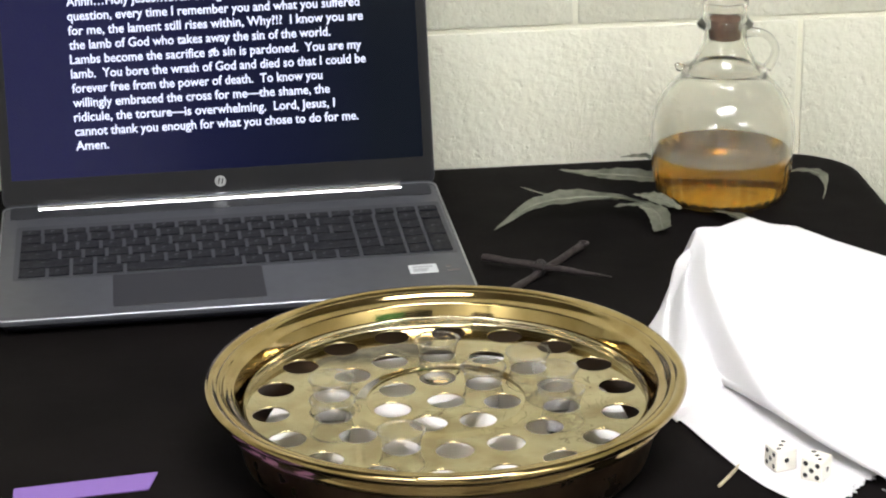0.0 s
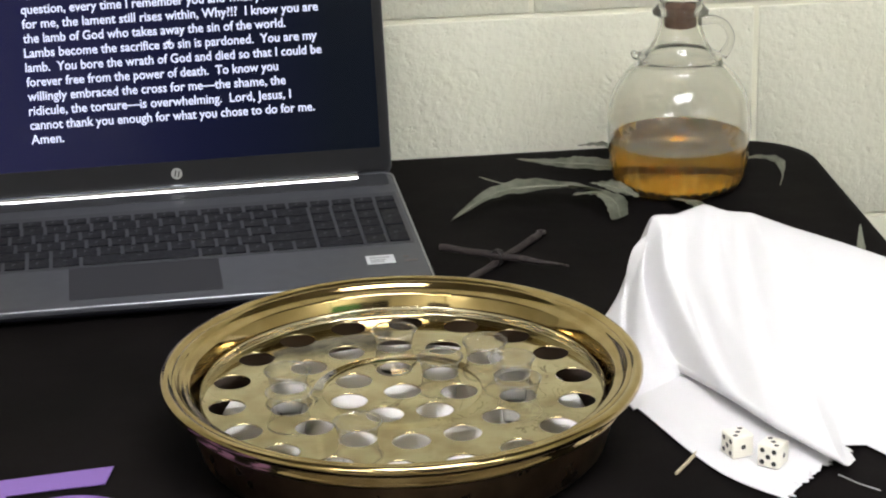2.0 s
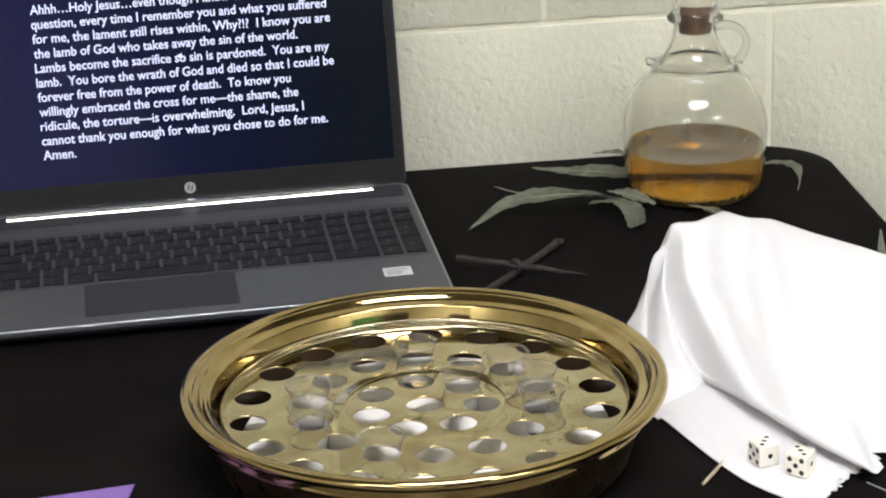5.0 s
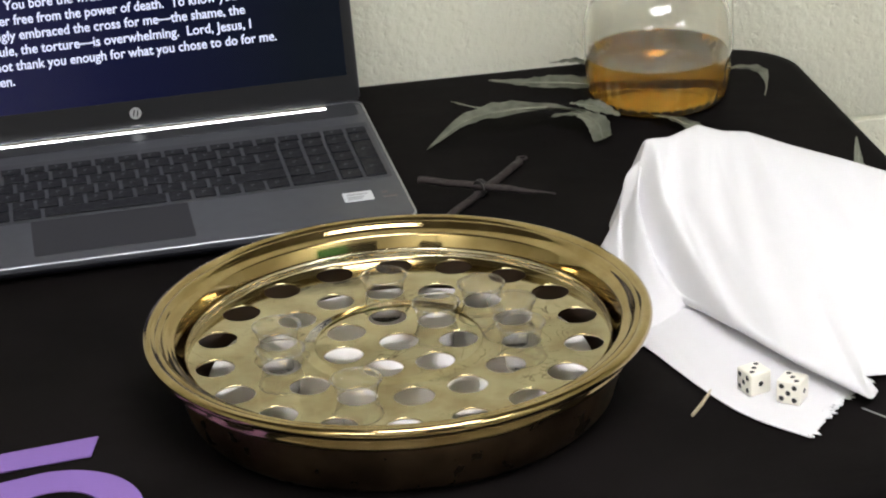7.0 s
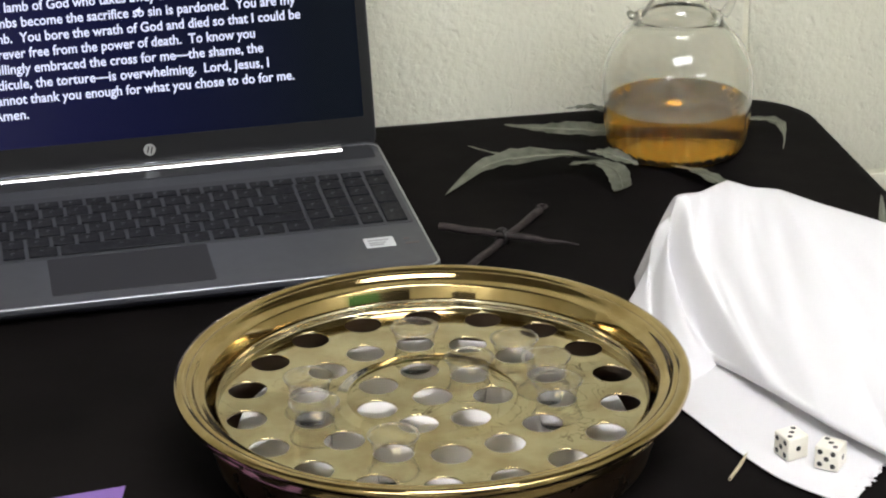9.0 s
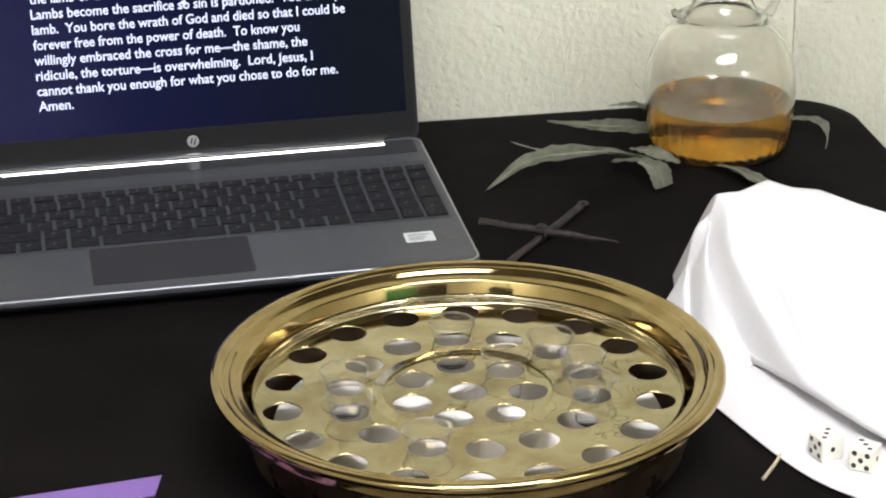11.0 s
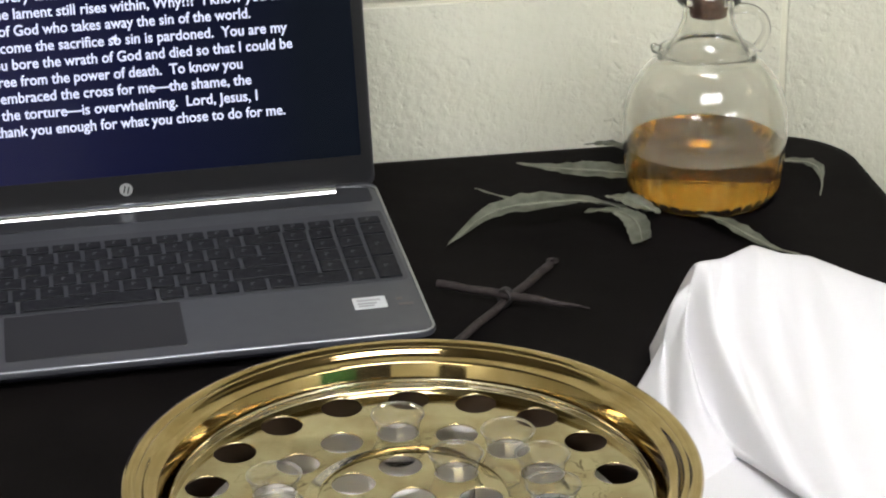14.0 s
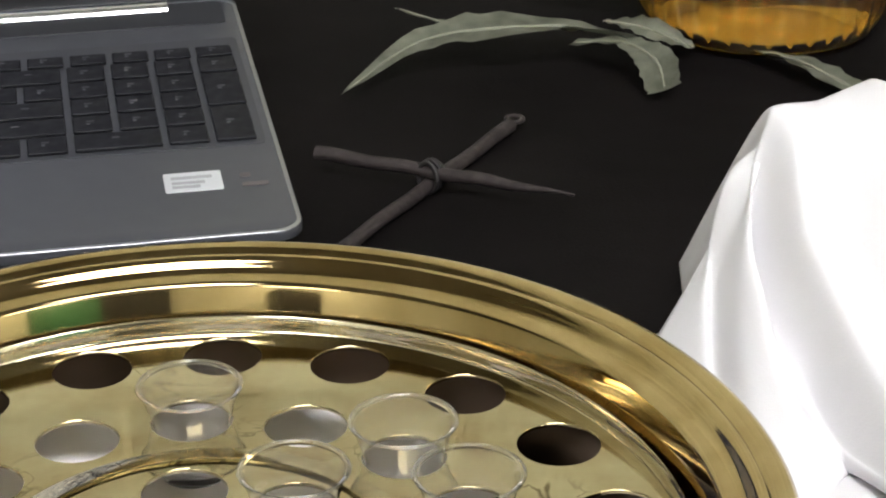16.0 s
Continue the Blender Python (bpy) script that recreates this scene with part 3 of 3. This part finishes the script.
part("vinegar", lathe(slim(liq), 96), M_LIQUID, bottle, "amber vinegar filling the lower half", smooth=50)
part("cork", lathe([(0.0, 0.1375), (0.0122, 0.1375), (0.0132, 0.1390), (0.0136, 0.1535), (0.0, 0.1545)], 32), M_CORK, bottle, "brown cork stopper in the neck", smooth=40)


# ---- leaves ----
def leaf(pts, widths, roll=0.0, label="dry grey-green leaf lying on the black cloth", cup_depth=0.15, group="dry leaves"):
    """A curled blade along pts, with its half widths and a fold along the midrib."""
    bm = bmesh.new()
    n, rows = 22, []
    for i in range(n + 1):
        t = i / n
        p, q = catmull(pts, max(0, t - 0.01)), catmull(pts, min(1, t + 0.01))
        d = (q - p).normalized()
        side = d.cross(Vector((0, 0, 1))).normalized()
        up = side.cross(d)
        a = radians(roll) + 0.25 * math.sin(5 * t + pts[0][0] * 90)
        s = side * math.cos(a) + up * math.sin(a)
        u = up * math.cos(a) - side * math.sin(a)
        w = catmull([(x, 0, 0) for x in widths], t).x * (1 + 0.08 * math.sin(i * 2.3))
        c = catmull(pts, t)
        rows.append([bm.verts.new(c + s * w * k + u * (w * cup_depth * (k * k) + 0.0006 * math.sin(i * 1.7 + k))) for k in (-1, -0.66, -0.33, 0, 0.33, 0.66, 1)])
    for a, b in zip(rows, rows[1:]):
        for k in range(6):
            bm.faces.new((a[k], a[k + 1], b[k + 1], b[k]))
    bmesh.ops.solidify(bm, geom=bm.faces[:], thickness=0.0004)
    lift = max(0.0, 0.0004 - min(v.co.z for v in bm.verts))
    for v in bm.verts:
        v.co.z += lift
    ob = tagged(part("leaf", bm, M_LEAF, smooth=60), label, "leaf", group)
    spine = [catmull(pts, 0.04 + 0.92 * i / n) + Vector((0, 0, lift + 0.0003)) for i in range(n + 1)]
    part("midrib", tube(spine, [0.0005 + 0.0003 * math.sin(math.pi * i / n) for i in range(n + 1)], 6), M_RIB, ob, "paler rib along the leaf", smooth=60)
    return ob


leaf([(0.036, 0.152, 0.004), (0.074, 0.180, 0.014), (0.110, 0.180, 0.018), (0.146, 0.184, 0.014), (0.176, 0.172, 0.008)], [0.0004, 0.0075, 0.0145, 0.0140, 0.009], 5)
leaf([(0.073, 0.232, 0.012), (0.100, 0.206, 0.010), (0.124, 0.196, 0.013), (0.150, 0.194, 0.010)], [0.0003, 0.0045, 0.006, 0.002], 0)
leaf([(0.142, 0.176, 0.010), (0.160, 0.160, 0.015), (0.170, 0.142, 0.013), (0.170, 0.124, 0.006)], [0.003, 0.006, 0.0085, 0.0075], -12, "broken dry leaf with a torn end beside the jug")
leaf([(0.115, 0.284, 0.008), (0.142, 0.262, 0.010), (0.166, 0.246, 0.012), (0.202, 0.240, 0.008)], [0.0004, 0.004, 0.0105, 0.009], -24)
leaf([(0.160, 0.190, 0.014), (0.178, 0.182, 0.012), (0.196, 0.170, 0.006)], [0.003, 0.008, 0.003], 0)
leaf([(0.176, 0.314, 0.006), (0.197, 0.298, 0.010), (0.214, 0.268, 0.006)], [0.0006, 0.006, 0.004], 10)
leaf([(0.294, 0.230, 0.010), (0.315, 0.227, 0.013), (0.330, 0.216, 0.012), (0.329, 0.200, 0.006), (0.322, 0.184, 0.002)], [0.003, 0.0066, 0.0048, 0.0010, 0.0004], 0)
leaf([(0.222, 0.160, 0.006), (0.234, 0.140, 0.008), (0.246, 0.116, 0.006), (0.258, 0.098, 0.003), (0.274, 0.084, 0.002)], [0.003, 0.0075, 0.006, 0.0018, 0.0005], 0, "dry leaf poking out from under the jug")
leaf([(0.327, -0.02, 0.004), (0.327, -0.008, 0.016), (0.329, 0.002, 0.031)], [0.003, 0.0032, 0.0005], 0, "dry leaf standing up behind the white cloth")

# ---- nails tied as a cross ----
nails = thing("nail_cross", pose(0.0615, 0.0515, 0), "two dark iron nails tied together as a cross", "cross")


def nail(p, q, r0, r1, z0, z1, name, taper=0.62):
    n = 20
    pts = [(p[0] + (q[0] - p[0]) * i / n, p[1] + (q[1] - p[1]) * i / n, z0 + (z1 - z0) * i / n + 0.0004 * math.sin(i * 1.1)) for i in range(n + 1)]
    rad = [r0 * (1 - 0.10 * i / n) if i < n * taper else max(r1, r0 * 0.93 * (1 - ((i / n - taper) / (1.001 - taper)) ** 1.6)) for i in range(n + 1)]
    return part(name, tube(pts, rad, 12), M_NAIL, nails, smooth=50)


nail((-0.0460, 0.0275), (0.0440, -0.0300), 0.0028, 0.0006, 0.0098, 0.0085, "cross_nail")
nail((0.0375, 0.0535), (-0.0665, -0.0705), 0.0030, 0.0012, 0.0035, 0.0033, "upright_nail", 0.9)
part("nail_eye", tube([(0.0400 + 0.0034 * math.cos(2 * math.pi * k / 16), 0.0565 + 0.0034 * math.sin(2 * math.pi * k / 16), 0.0050) for k in range(17)], 0.0011, 8), M_NAIL, nails, smooth=60)
for k in range(4):
    a = -0.0030 + 0.0020 * k
    d = Vector((0.625, 0.78, 0))
    c = d * a + Vector((-0.0055, 0.0010, 0))
    ring = []
    for j in range(17):
        th = 2 * math.pi * j / 16
        s = Vector((0.78, -0.625, 0))
        ring.append(c + s * (0.0046 * math.cos(th)) + Vector((0, 0, 0.0075 + 0.0062 * math.sin(th))) + d * (0.0018 * math.sin(th * 0.5 + k)))
    part("binding_wire", tube(ring, 0.0009, 8), M_WIRE, nails, smooth=60)

# ---- white cloth ----
BACK = [(0.122, -0.074, 0.002), (0.132, -0.030, 0.002), (0.155, -0.010, 0.002), (0.180, 0.0, 0.002), (0.208, 0.0, 0.002), (0.235, -0.012, 0.002), (0.262, -0.030, 0.002), (0.292, -0.052, 0.002), (0.325, -0.072, 0.002), (0.366, -0.090, 0.002)]
RIDGE = [(0.127, -0.084, 0.036), (0.144, -0.082, 0.0815), (0.166, -0.069, 0.0772), (0.188, -0.060, 0.0797), (0.203, -0.070, 0.0768), (0.217, -0.084, 0.0790), (0.238, -0.110, 0.0760), (0.264, -0.144, 0.0745), (0.300, -0.180, 0.068), (0.352, -0.215, 0.050)]
FACE = [(0.112, -0.094, 0.020), (0.128, -0.112, 0.042), (0.145, -0.122, 0.050), (0.164, -0.146, 0.052), (0.182, -0.172, 0.051), (0.204, -0.206, 0.048), (0.224, -0.226, 0.045), (0.250, -0.246, 0.042), (0.285, -0.268, 0.036), (0.338, -0.290, 0.026)]
FOLD = [(0.090, -0.118, 0.0022), (0.100, -0.204, 0.0036), (0.140, -0.180, 0.0055), (0.156, -0.238, 0.009), (0.174, -0.290, 0.009), (0.200, -0.342, 0.006), (0.209, -0.314, 0.010), (0.229, -0.306, 0.004), (0.246, -0.338, 0.003), (0.285, -0.395, 0.003)]
# creases of the heap: place along it above and below, depth, width
CREASES = [(0.111, 0.31, 0.0070, 0.028), (0.075, 0.255, -0.0170, 0.036), (0.22, 0.40, -0.0060, 0.045), (0.060, 0.20, 0.0055, 0.020), (0.030, 0.12, -0.0090, 0.020), (0.33, 0.30, 0.0025, 0.030), (0.42, 0.40, -0.0030, 0.04), (0.52, 0.47, -0.0030, 0.030), (0.66, 0.64, -0.0035, 0.055), (0.82, 0.80, -0.0040, 0.060)]
# the heap's lower edge rolls over and under itself along its middle
LIP, UNDER = [], []
for k, (x, y, z) in enumerate(FOLD):
    on = 1.0 if 3 <= k <= 5 else 0.45 if k == 2 else 0.0
    LIP.append((x - 0.0035 * on, y - 0.0015 * on, z + 0.001 + 0.0080 * on))
    if k < 2:
        UNDER.append((x - 0.004, y - 0.026, 0.002))
    else:
        UNDER.append((x + 0.012 * on, y + 0.006 * on, 0.0045 if on else max(0.002, z - 0.001)))


def bent(pts, t):
    """Between a smooth curve and straight runs through pts: soft corners."""
    n = len(pts) - 1
    k = min(int(t * n), n - 1)
    return 0.15 * catmull(pts, t) + 0.85 * Vector(pts[k]).lerp(Vector(pts[k + 1]), t * n - k)


def linen(rows, nu=120, nv=70, crease=0.006, folds=(), fray=0.0, peak=0.0):
    bm = bmesh.new()
    grid = []
    for j in range(nv + 1):
        v = j / nv
        line = []
        for i in range(nu + 1):
            u = i / nu
            p = catmull([bent(r, u) if peak else catmull(r, u) for r in rows], v)
            w = min(1.0, max(0.0, (v - peak) / (1 - 2 * peak)))
            env = max(0.0, math.sin(math.pi * w)) ** 0.7 if 0 < v < 1 else 0.0
            flow = u * 7.0 + 1.1 * math.sin(2.2 * v + u * 3)
            a1, a2 = noise.noise(Vector((flow * 1.1, v * 0.9, 3.1))), noise.noise(Vector((flow * 3.0 + v, v * 2.2, 8.0)))
            c = 1.3 * (0.35 - abs(a1)) + 0.5 * (0.3 - abs(a2))
            p = p + Vector((0.3, -0.5, 0.8)) * (crease * c * env)
            for u0, u1, depth, width in folds:
                du = (u - u0 - (u1 - u0) * (v - 0.25) / 0.5) / width
                p = p + Vector((0.2, -0.55, 0.8)) * (depth * env * math.exp(-du * du))
            if fray and (i > nu - 3 or j > nv - 1):
                k = fray * (noise.noise(Vector((i * 1.9, j * 1.3, 5.0))) + 0.5 * noise.noise(Vector((i * 5.1, j * 4.3, 1.0)))) * (1.0 if i > nu - 3 else u**6)
                p = p + Vector((k, -k * 1.2, 0))
            if peak:
                side = math.exp(-(((v - 0.28) / 0.14) ** 2))
                p.x += side * (0.0035 * math.exp(-(((u - 0.086) / 0.013) ** 2)) - 0.0050 * math.exp(-(((u - 0.056) / 0.016) ** 2)) + 0.0030 * math.exp(-(((u - 0.022) / 0.012) ** 2)))
            p.z = max(p.z, 0.002)
            line.append(bm.verts.new(p))
        grid.append(line)
    for a, b in zip(grid, grid[1:]):
        for i in range(nu):
            bm.faces.new((a[i], a[i + 1], b[i + 1], b[i]))
    return bm


bm = linen([BACK, RIDGE, FACE, LIP, UNDER], 190, 90, folds=CREASES, crease=0.004, peak=0.25)
low = linen([
    [(0.108, -0.085, 0.004), (0.130, -0.120, 0.004), (0.160, -0.180, 0.004), (0.190, -0.250, 0.004), (0.215, -0.322, 0.004)],
    [(0.098, -0.105, 0.003), (0.104, -0.160, 0.003), (0.125, -0.225, 0.003), (0.150, -0.290, 0.003), (0.188, -0.340, 0.003)],
    [(0.090, -0.115, 0.002), (0.090, -0.180, 0.002), (0.104, -0.248, 0.002), (0.126, -0.328, 0.002), (0.156, -0.374, 0.002)],
], 80, 50, 0.0008, fray=0.0045)
me = bpy.data.meshes.new("low")
low.to_mesh(me)
low.free()
bm.from_mesh(me)
bpy.data.meshes.remove(me)
linen_ob = tagged(part("white_cloth", bm, M_LINEN, smooth=75), "crumpled white cotton cloth heaped on the table", "cloth")
thick = linen_ob.modifiers.new("thickness", "SOLIDIFY")
thick.thickness, thick.offset = 0.0007, 0.0

# ---- dice ----
PIPS = {1: [(0, 0)], 3: [(-1, 1), (0, 0), (1, -1)], 5: [(-1, -1), (-1, 1), (0, 0), (1, -1), (1, 1)], 2: [(-1, -1), (1, 1)], 4: [(-1, -1), (-1, 1), (1, -1), (1, 1)], 6: [(-1, -1), (-1, 0), (-1, 1), (1, -1), (1, 0), (1, 1)]}
S = 0.0150
die = thing("die", pose(0.1435, -0.3096, 0.0036, 0, 0, -75), "ivory white die with black pips on the cloth", "die", "dice")
part("cube", box(-S / 2, S / 2, -S / 2, S / 2, 0, S, 0.0013, 3), M_DIE, die, smooth=40)
FACES = [(3, (0, 0, S), (0, 0, 0)), (4, (0, 0, 0), (180, 0, 0)), (5, (0, -S / 2, S / 2), (90, 0, 0)), (2, (0, S / 2, S / 2), (-90, 0, 0)), (1, (S / 2, 0, S / 2), (0, 90, 0)), (6, (-S / 2, 0, S / 2), (0, -90, 0))]
for n, c, r in FACES:
    face = pose(*c, *r)
    for u, v in PIPS[n]:
        part("pip", lathe([(0.0, 0.00016), (0.0014, 0.00014), (0.0017, 0.0)], 14), M_PIP, die, at=face @ pose(u * 0.0040, v * 0.0040, 0))
copy_thing(die, pose(0.1612, -0.3280, 0.0036, 0, 0, -42))

# ---- purple paper numeral ----
o5 = [(-0.335, -0.2515), (-0.245, -0.2430), (-0.251, -0.2665), (-0.312, -0.2715), (-0.313, -0.2860)]
o5 += [(-0.2755 + 0.0500 * math.cos(radians(a)), -0.3300 + 0.0505 * math.sin(radians(a))) for a in range(106, -151, -8)]
o5 += [(-0.2755 + 0.0275 * math.cos(radians(a)), -0.3320 + 0.0285 * math.sin(radians(a))) for a in range(-150, 121, 9)]
o5 += [(-0.2960, -0.3120), (-0.336, -0.3100)]
tagged(part("paper_numeral", curve_mesh([o5], 0.0005), M_PAPER, at=pose(0, 0, 0.0011)), "purple paper numeral lying on the black cloth", "paper numeral")

# ---- straw and thread ----
tagged(part("straw", tube([(0.100, -0.3255, 0.0016), (0.110, -0.313, 0.0018), (0.120, -0.299, 0.0016)], [0.0011, 0.0012, 0.0011], 8), M_STRAW, smooth=60), "short pale straw stalk beside the white cloth", "straw")
tagged(part("thread", tube([(0.198, -0.346, 0.0010), (0.206, -0.360, 0.0010), (0.216, -0.372, 0.0010)], 0.0005, 6), M_THREAD, smooth=60), "loose grey thread at the cloth's frayed edge", "thread")

# ---- blocks of the wall ----
BW, BH, J = 0.4064, 0.2075, 0.0050
bmesh_of = {}
for row in range(-4, 10):
    z0 = 0.116 + row * BH
    shift = 0.347 if row % 2 else 0.347 - BW / 2
    for col in range(-8, 6):
        x0, x1 = shift + col * BW + J / 2, shift + (col + 1) * BW - J / 2
        za, zb = max(z0 + J / 2, Z_FLOOR), min(z0 + BH - J / 2, Z_CEIL)
        if x0 < -2.62 or x1 > 2.42 or zb - za < 0.03:
            continue
        tag = round(zb - za, 4)
        if tag not in bmesh_of:
            me = bpy.data.meshes.new("block")
            b = box(-(x1 - x0) / 2, (x1 - x0) / 2, 0, 0.03, -(zb - za) / 2, (zb - za) / 2, 0.0016, 2)
            b.to_mesh(me)
            b.free()
            me.materials.append(M_WALL)
            finish(me, 40)
            bmesh_of[tag] = me
        k = new("block", bmesh_of[tag])
        k.parent = wall
        k.matrix_basis = pose((x0 + x1) / 2, 0.0, (za + zb) / 2)
